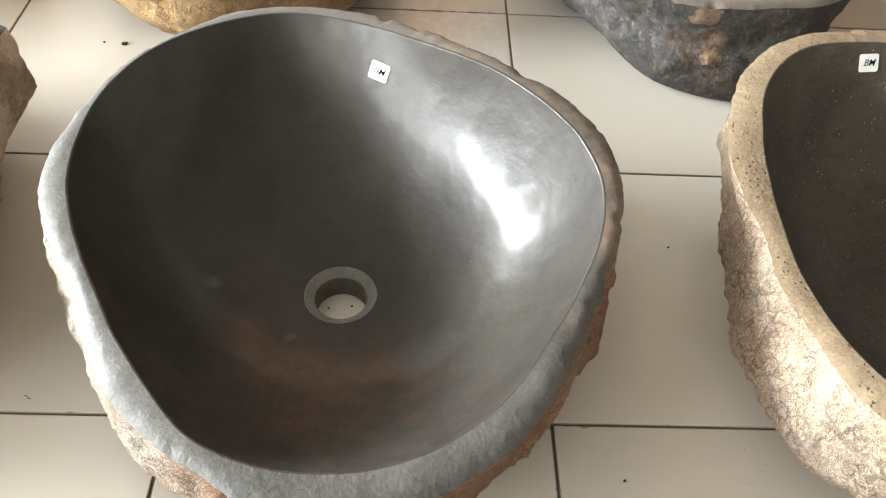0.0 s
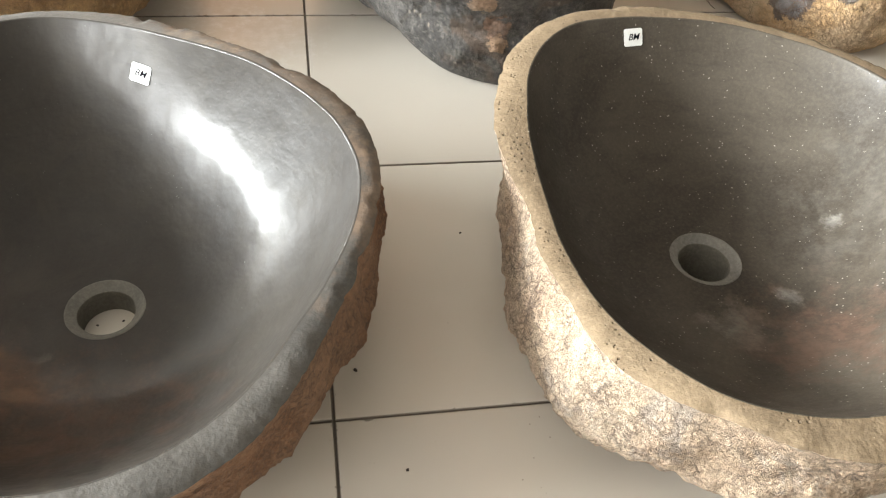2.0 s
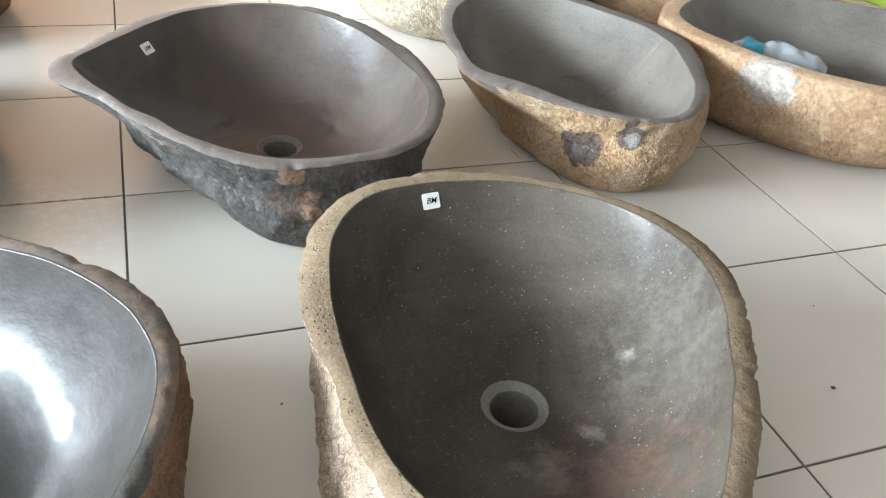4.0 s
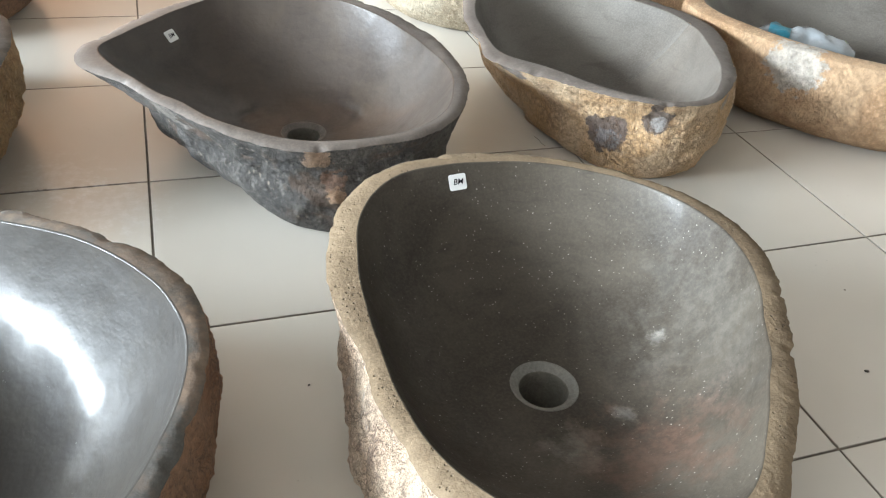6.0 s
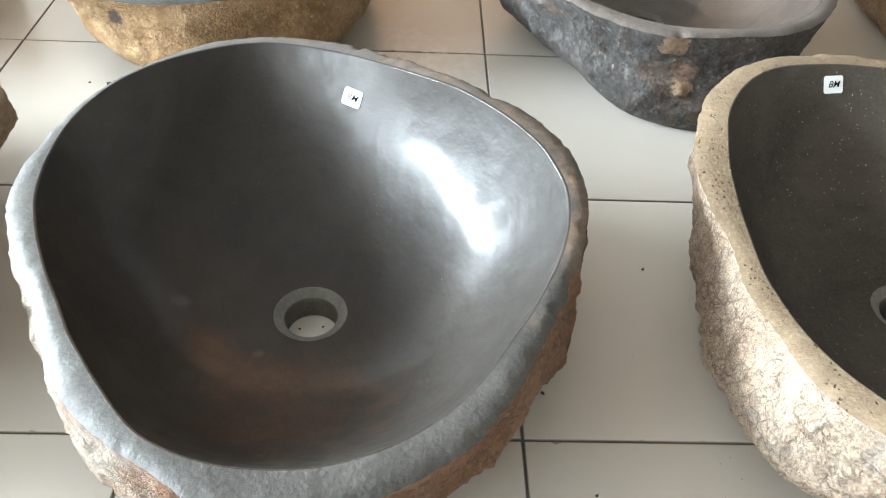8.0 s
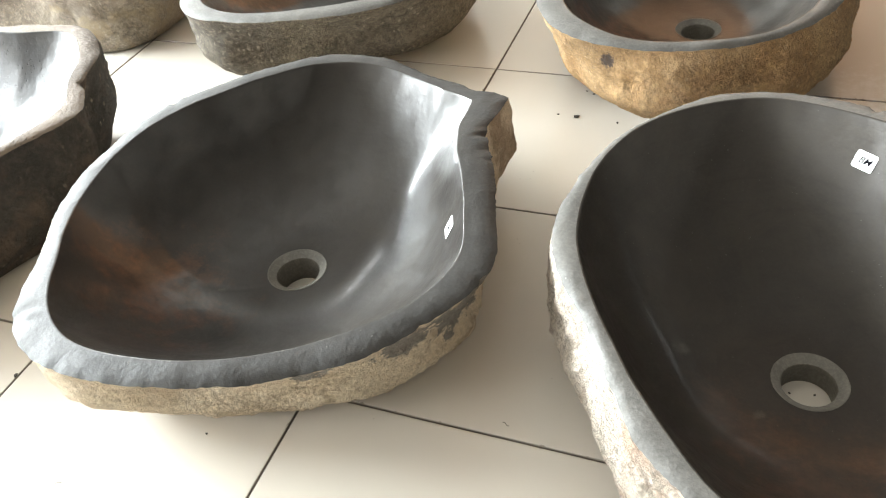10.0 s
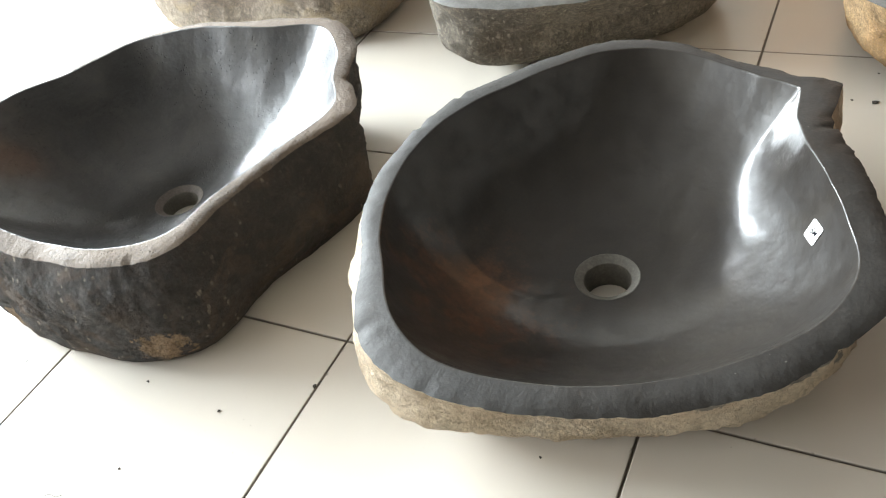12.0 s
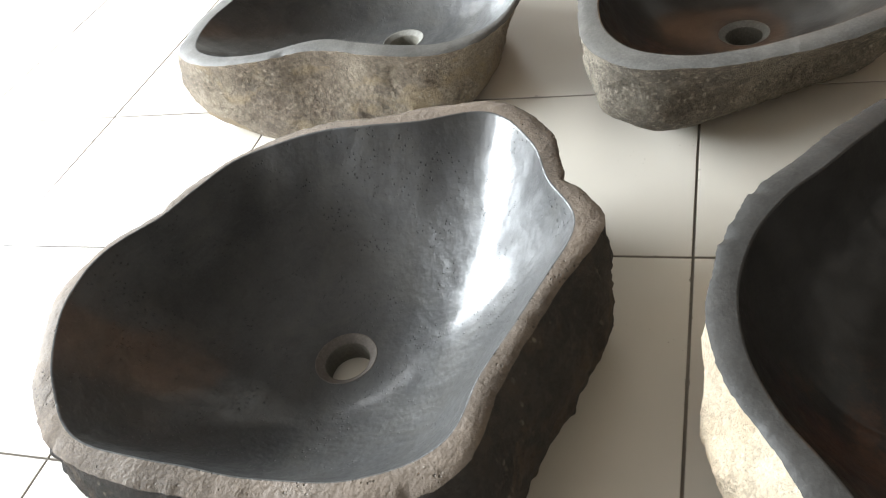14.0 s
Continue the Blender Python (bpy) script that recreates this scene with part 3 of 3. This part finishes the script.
basin_b = Basin((0.346, 0.101), [159, 171, 184, 198, 206, 212, 213, 218, 225, 215, 194, 179, 172, 178, 194, 216, 236, 238, 223, 187, 162, 151, 146, 150],
                [185, 197, 209, 219, 229, 235, 240, 245, 248, 241, 224, 206, 189, 197, 213, 241, 252, 264, 255, 212, 188, 173, 169, 173],
                (0.1517, 0.0141, -0.0001, -0.0076, -0.0028, 0.0064, 0.0032), (-0.023, -0.01, 0.058),
                [0.72, 0.72, 0.69, 0.63, 0.54, 0.44, 0.38, 0.35, 0.42, 0.52, 0.61, 0.68],
                [0.99, 1.01, 1.03, 1.05, 1.05, 0.92, 1.06, 1.09, 0.98, 0.97, 0.96, 0.97], steep=2.6, seed=2, fine=True, crag=1.1, creases=((0.122, radians(8), 0.22, 0.0, -0.0014), (0.08, radians(-75), 0.6, 0.02, -0.0016)))
root = make_basin(basin_b, "tan river stone basin with matte speckled grey bowl", TAN_IN, TAN_RIM, TAN_SKIN, GROUT_STONE)
sticker(basin_b, root, radians(101), 0.81, 2)

basin_c = Basin((-0.665, 0.127), [188, 176, 174, 192, 220, 226, 232, 221, 194, 180, 184, 191, 196, 198, 200, 206, 223, 234, 229, 223, 217, 214, 217, 209],
                [218, 207, 206, 224, 246, 243, 257, 249, 221, 207, 211, 214, 218, 221, 219, 229, 256, 261, 254, 247, 243, 244, 241, 242],
                (0.14, -0.0022, -0.0018, -0.0007, -0.004, 0.0038, 0.0046), (-0.001, -0.008, 0.033),
                [0.41, 0.39, 0.4, 0.49, 0.58, 0.63, 0.64, 0.61, 0.54, 0.63, 0.54, 0.47],
                [0.93, 1.01, 1.02, 1.01, 0.97, 0.95, 0.97, 1.1, 1.0, 0.79, 0.84, 0.91], steep=2.2, seed=3, fine=True, crag=0.8, creases=((0.1, radians(209), 0.35, -0.13, -0.0006),), cuts=((radians(-18), 0.03, 0.003), (radians(-34), 0.03, 0.003), (radians(50), 0.17, -0.031)), tip=(radians(54), 0.19, 0.018))
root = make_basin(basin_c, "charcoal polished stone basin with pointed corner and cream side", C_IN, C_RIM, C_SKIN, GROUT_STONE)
sticker(basin_c, root, radians(3), 0.695, 20, wide=0.0205)

basin_f = Basin((-1.215, 0.14), [211, 231, 223, 236, 238, 197, 182, 183, 185, 192, 186, 185, 207, 215, 218, 223, 228, 212, 205, 210, 224, 228, 204, 201],
                [229, 257, 242, 262, 265, 229, 202, 204, 201, 204, 204, 201, 221, 233, 233, 243, 246, 234, 227, 232, 248, 254, 223, 218],
                (0.1462, -0.0095, 0.0052, -0.0004, 0.0047, 0.0017, -0.004), (0.003, -0.013, 0.026),
                [0.92, 0.81, 0.78, 0.74, 0.72, 0.71, 0.74, 0.81, 0.93, 1.02, 1.02, 0.91],
                [1.08, 0.91, 1.01, 1.02, 1.02, 1.01, 1.01, 1.02, 1.01, 1.09, 1.1, 1.1], steep=2.05, seed=4, lump=0.5, fine=True, crag=0.7, cuts=((radians(29), 0.045, 0.006),))
root = make_basin(basin_f, "grey polished stone basin with dark charcoal rough sides", F_IN, F_RIM, DARK_SKIN, DARK_RING)

basin_d = Basin((0.171, 0.639), [213, 209, 214, 226, 241, 244, 242, 234, 219, 209, 211, 218, 196, 178, 173, 171, 186, 202, 224, 237, 246, 245, 234, 225],
                [241, 242, 245, 257, 269, 263, 259, 257, 248, 237, 233, 245, 231, 192, 187, 187, 202, 223, 244, 249, 262, 263, 254, 247],
                (0.1431, -0.0007, -0.0004, -0.0004, 0.0023, -0.001, -0.001), (0.034, -0.011, 0.04),
                [0.87, 0.8, 0.7, 0.57, 0.42, 0.25, 0.2, 0.2, 0.32, 0.7, 0.93, 0.93],
                [0.94, 0.98, 0.99, 0.96, 0.86, 0.72, 0.67, 0.74, 0.76, 0.87, 0.96, 0.91], steep=2.2, seed=5, fine=True, crag=0.5, creases=((0.088, radians(136), 0.3, 0.0, -0.0018), (0.086, radians(22), 0.3, 0.0, -0.002)))
root = make_basin(basin_d, "dark brown leaf-shaped stone basin with slate-grey rough side", D_IN, D_RIM, D_SKIN, DARK_RING)
sticker(basin_d, root, radians(129), 0.74, 4)

basin_e = Basin((0.656, 0.685), [181, 188, 197, 201, 217, 236, 243, 237, 220, 199, 181, 169, 170, 177, 170, 169, 185, 208, 228, 227, 207, 190, 178, 174],
                [219, 231, 231, 239, 259, 276, 278, 269, 247, 221, 202, 190, 185, 203, 201, 197, 205, 223, 236, 238, 225, 214, 204, 207],
                (0.1402, 0.0001, 0.0025, -0.001, 0.0005, 0.0017, -0.0009), (0.0, -0.02, 0.035),
                [0.74, 0.71, 0.65, 0.57, 0.46, 0.36, 0.3, 0.34, 0.54, 0.77, 0.76, 0.75],
                [1.05, 1.03, 1.02, 0.98, 0.88, 0.71, 0.64, 0.65, 0.8, 0.96, 1.01, 1.05], steep=2.3, seed=6, fine=True, crag=0.55, creases=((0.137, radians(18), 0.2, -0.3, -0.0016),))
root = make_basin(basin_e, "ochre river stone basin with smooth grey bowl and dark patches", E_IN, D_RIM, OCHRE_SKIN, GROUT_STONE)

basin_g = Basin((-0.335, 0.69), [158, 169, 187, 208, 229, 242, 245, 236, 217, 193, 173, 160, 159, 171, 192, 214, 233, 240, 230, 216, 200, 181, 164, 157],
                [185, 196, 213, 234, 254, 267, 270, 261, 241, 218, 197, 186, 186, 200, 223, 248, 265, 260, 246, 230, 214, 200, 189, 183],
                (0.1369, -0.0022, 0.0013, -0.0004, 0.0021, 0.0006, 0.0009), (0.0, 0.0, 0.035),
                [0.54, 0.59, 0.64, 0.66, 0.65, 0.59, 0.49, 0.4, 0.37, 0.43, 0.5, 0.53],
                [1.02, 1.0, 1.01, 1.01, 1.0, 0.99, 0.95, 0.9, 0.89, 1.06, 1.1, 1.08], seed=7)
root = make_basin(basin_g, "golden-brown river stone basin with pale ground rim", C_IN, GREY_RIM, BROWN_SKIN, GROUT_STONE)

basin_i = Basin((-1.345, 0.7), [214, 206, 197, 191, 188, 187, 190, 193, 198, 202, 207, 214, 227, 248, 257, 232, 198, 167, 158, 171, 193, 216, 223, 220],
                [225, 223, 219, 214, 211, 210, 212, 216, 220, 226, 233, 243, 258, 276, 283, 256, 217, 187, 181, 195, 220, 239, 237, 227],
                (0.1282, -0.003, 0.0004, -0.0049, 0.0022, -0.0005, 0.0054), (0.02, 0.015, 0.035),
                [0.61, 0.6, 0.62, 0.64, 0.66, 0.68, 0.72, 0.8, 0.95, 0.91, 0.8, 0.69],
                [0.82, 0.89, 0.95, 1.0, 1.05, 1.1, 1.1, 1.04, 0.92, 0.92, 0.91, 0.86], seed=8)
root = make_basin(basin_i, "grey river stone basin with wavy rim and lichen side", F_IN, GREY_RIM, LICHEN_SKIN, GROUT_STONE)

basin_j = Basin((-0.85, 0.655), [185, 190, 197, 204, 211, 214, 213, 209, 202, 193, 183, 174, 169, 172, 185, 206, 221, 218, 206, 193, 186, 185, 183, 183],
                [208, 212, 219, 227, 233, 237, 236, 231, 224, 214, 204, 196, 192, 197, 212, 236, 250, 239, 227, 217, 214, 210, 207, 206],
                (0.1403, -0.0006, -0.0008, -0.0018, -0.0001, -0.0007, 0.0012), (0.0, 0.015, 0.035),
                [0.38, 0.53, 0.65, 0.71, 0.72, 0.68, 0.59, 0.46, 0.32, 0.2, 0.2, 0.24],
                [0.9, 0.96, 1.0, 1.01, 1.02, 1.03, 1.03, 0.98, 0.95, 0.76, 0.69, 0.81], seed=9)
root = make_basin(basin_j, "dark stone basin with grey pitted rough side", C_IN, GREY_RIM, PITTED_SKIN, GROUT_STONE)

basin_h = Basin((1.18, 0.68), [260, 250, 225, 215, 220, 240, 265, 280, 240, 215, 205, 210, 220, 230, 245, 260],
                [290, 280, 250, 240, 245, 265, 295, 312, 268, 240, 232, 238, 250, 260, 275, 290],
                (0.145,), (0.0, 0.0, 0.035), (0.8, 0.8, 0.7, 0.7, 0.75, 0.75, 0.75, 0.75), (1.0, 1.0, 1.0, 1.0, 1.0, 1.02, 1.02, 1.0), seed=10)
make_basin(basin_h, "long orange-brown stone basin holding a plastic bag", E_IN, ORANGE_SKIN, ORANGE_SKIN, GROUT_STONE)

basin_k = Basin((-0.4, 1.27), [220, 225, 215, 210, 215, 220, 210, 215], [245, 250, 240, 235, 240, 245, 235, 240],
                (0.145,), (0.0, 0.0, 0.035), (0.75,) * 8, (1.0,) * 8, seed=11)
make_basin(basin_k, "grey-brown stone basin behind the golden-brown one", F_IN, GREY_RIM, A_SKIN, GROUT_STONE)
basin_l = Basin((0.69, 1.24), [205, 200, 195, 205, 215, 220, 210, 205], [230, 225, 220, 230, 242, 248, 238, 232],
                (0.145,), (0.0, 0.0, 0.035), (0.75,) * 8, (1.0,) * 8, seed=12)
make_basin(basin_l, "pale yellow river stone basin in the back row", E_IN, TAN_RIM, CREAM_SKIN, GROUT_STONE)
basin_m = Basin((1.18, 1.28), [225, 220, 205, 205, 215, 225, 225, 225], [255, 245, 230, 230, 240, 252, 252, 252],
                (0.145,), (0.0, 0.0, 0.035), (0.75,) * 8, (1.0,) * 8, seed=13)
make_basin(basin_m, "brown river stone basin in the back row", E_IN, ORANGE_SKIN, ORANGE_SKIN, GROUT_STONE)

# ---- loose clutter ----
def crumb(x, y, size, flat=0.5, seed=0):
    bm = bmesh.new()
    bmesh.ops.create_icosphere(bm, subdivisions=2, radius=size)
    for v in bm.verts:
        v.co *= 1 + 0.6 * noise.noise(v.co * (1.3 / size) + Vector((seed * 2.3, 0, 0)))
        v.co.z = max(v.co.z * flat + size * flat * 0.8, 0.0)
        v.co.x *= 1.4
    bm.transform(pose(x, y, 0.0, 0, 0, seed * 47))
    return tagged(part("dirt_crumb", bm, CRUMB, None), "small dark crumb of dry dirt on a tile", "dirt", "dirt crumbs on the floor")


for k, (x, y, mm) in enumerate(((-0.485, 0.5, 1.6), (-0.461, 0.498, 3.6), (-0.407, 0.494, 1.8), (-0.461, 0.562, 1.5), (-0.45, 0.556, 2.0), (-0.44, 0.574, 1.4),
                                (-0.98, -0.114, 1.6), (-0.67, -0.068, 1.3), (0.132, 0.195, 1.4), (0.051, -0.048, 1.4), (0.02, 0.045, 1.8), (0.706, 0.082, 2.4), (0.784, 0.207, 1.2),
                                (-1.259, -0.141, 1.2), (-1.239, -0.125, 1.4), (-1.078, -0.106, 1.6), (-0.981, 0.274, 1.5), (-1.035, -0.198, 1.2), (-0.902, -0.06, 2.4),
                                (-0.186, 0.11, 1.1), (-0.166, 0.113, 1.1))):
    crumb(x, y, mm / 1300, 0.45, k)


def fibre(x, y, turn, long):
    cu = bpy.data.curves.new("dry_fibre", "CURVE")
    cu.dimensions, cu.bevel_depth, cu.bevel_resolution = "3D", 0.0003, 2
    sp = cu.splines.new("BEZIER")
    sp.bezier_points.add(3)
    for k, p in enumerate(sp.bezier_points):
        p.co = (long * (k / 3 - 0.5), long * 0.06 * math.sin(k * 2.1), 0.0012 + 0.0008 * (k % 2))
        p.handle_left_type = p.handle_right_type = "AUTO"
    tmp = bpy.data.objects.new("dry_fibre", cu)
    scene.collection.objects.link(tmp)
    me = bpy.data.meshes.new_from_object(tmp.evaluated_get(bpy.context.evaluated_depsgraph_get()))
    bpy.data.objects.remove(tmp)
    me.materials.clear()
    me.materials.append(CRUMB)
    ob = new("dry_fibre", me)
    ob.matrix_world = pose(x, y, 0.0, 0, 0, turn)
    return tagged(ob, "thin dark dry plant fibre lying on a tile", "fibre", "dry fibres on the floor")


for x, y, turn, long in ((-1.325, -0.098, 40, 0.024), (-0.412, 0.013, -25, 0.007), (-0.771, -0.15, 35, 0.007), (-1.077, -0.242, 20, 0.02), (0.56, 0.62, 100, 0.03)):
    fibre(x, y, turn, long)

# the crumpled bag with a blue label that lies in the long orange basin
n = Nodes("clear_plastic_film")
CLEAR_FILM = n.done((0.5, 0.53, 0.55), 0.15, n.bump(n.noise(60, 4, 0.6), 0.002, 0.7))
CLEAR_FILM.node_tree.nodes["Principled BSDF"].inputs["Transmission Weight"].default_value = 0.55
BLUE_LABEL = plain("blue_printed_film", (0.02, 0.16, 0.22), 0.35, 0.3, 60)
NAVY = plain("navy_plastic_cap", (0.02, 0.035, 0.16), 0.35, 0.1)
bag = new("plastic_bag")
bag.location = (1.062, 0.715, 0.088)
bag.rotation_euler = (0, radians(-4), radians(-42))
tagged(bag, "crumpled clear plastic bag with blue label inside a basin", "plastic bag")


def crumpled(length, radius, seed):
    bm = bmesh.new()
    rows = []
    for k in range(29):
        u = k / 28
        r = radius * math.sin(math.pi * min(max(u, 0.02), 0.98)) ** 0.4
        row = []
        for j in range(40):
            a = 2 * math.pi * j / 40
            p = Vector((length * (u - 0.5), r * math.cos(a) * 1.25, r * math.sin(a) * 0.85))
            d = 1 + 0.35 * noise.noise(p * 28 + Vector((seed, 0, 0))) + 0.16 * noise.noise(p * 75)
            row.append(Vector((p.x, p.y * d, p.z * d)))
        rows.append(row)
    return loft(rows)


part("film", crumpled(0.2, 0.042, 3), CLEAR_FILM, bag)
bm = crumpled(0.2, 0.043, 3)
bmesh.ops.delete(bm, geom=[f for f in bm.faces if not -0.042 < f.calc_center_median().x < -0.01], context="FACES")
part("label", bm, BLUE_LABEL, bag, "blue printed label")
bm = bmesh.new()
bmesh.ops.create_cone(bm, cap_ends=True, segments=28, radius1=0.0125, radius2=0.0115, depth=0.016, matrix=pose(-0.104, 0, 0.006, 0, 90, 0))
bmesh.ops.bevel(bm, geom=[e for e in bm.edges if len(e.link_faces) == 2 and e.calc_face_angle() > 0.6], offset=0.0012, segments=2, affect="EDGES")
part("cap", bm, NAVY, bag, "navy blue cap", smooth=False)

# the bucket at the far edge of the display
LIME = plain("lime_plastic", (0.45, 0.62, 0.08), 0.4, 0.1, 8)
bucket = new("plastic_bucket")
bucket.location = (1.93, 1.28, 0)
tagged(bucket, "lime-green plastic bucket standing on the tile floor", "bucket")
ring = [2 * math.pi * k / 48 for k in range(48)]
part("body", loft([[Vector((r * math.cos(t), r * math.sin(t), z)) for t in ring] for r, z in
                   ((0.004, 0.001), (0.1, 0.0), (0.105, 0.004), (0.13, 0.235), (0.127, 0.235), (0.102, 0.008), (0.004, 0.006))]), LIME, bucket)
part("rim", loft([[Vector((r * math.cos(t), r * math.sin(t), z)) for t in ring] for r, z in
                  ((0.13, 0.226), (0.137, 0.228), (0.138, 0.236), (0.134, 0.24), (0.127, 0.238))]), LIME, bucket)

# ---- floor tiles, last ----
PITCH, JOINT = 0.3, 0.0019


def tile_mesh():
    bm = bmesh.new()
    s = (PITCH - JOINT) / 2
    box(bm, (-s, -s, -0.006), (s, s, 0.0))
    top = [e for e in bm.edges if all(v.co.z > -0.001 for v in e.verts)]
    bmesh.ops.bevel(bm, geom=top, offset=0.0012, segments=2, affect="EDGES", profile=0.5)
    me = bpy.data.meshes.new("tile")
    bm.to_mesh(me)
    bm.free()
    me.materials.append(TILE)
    return me


floor = bpy.data.objects["floor"]
TILE_MESH = tile_mesh()
rest = bmesh.new()
rng = random.Random(4)
for i in range(-12, 10):
    for j in range(-9, 11):
        x, y = (i + 0.5) * PITCH, (j + 0.5) * PITCH
        m = Matrix.Translation((x, y, rng.uniform(-0.0006, 0.0))) @ Euler((rng.uniform(-0.0012, 0.0012), rng.uniform(-0.0012, 0.0012), 0)).to_matrix().to_4x4()
        if -8 <= i <= 6 and -3 <= j <= 6:
            ob = new("tile", TILE_MESH)
            ob.parent = floor
            ob.matrix_world = m
        else:
            old = len(rest.verts)
            rest.from_mesh(TILE_MESH)
            rest.verts.ensure_lookup_table()
            for v in rest.verts[old:]:
                v.co = m @ v.co
rest_ob = part("far_tiles", rest, TILE, floor, smooth=False)
rest_ob["kind"] = "stuff"
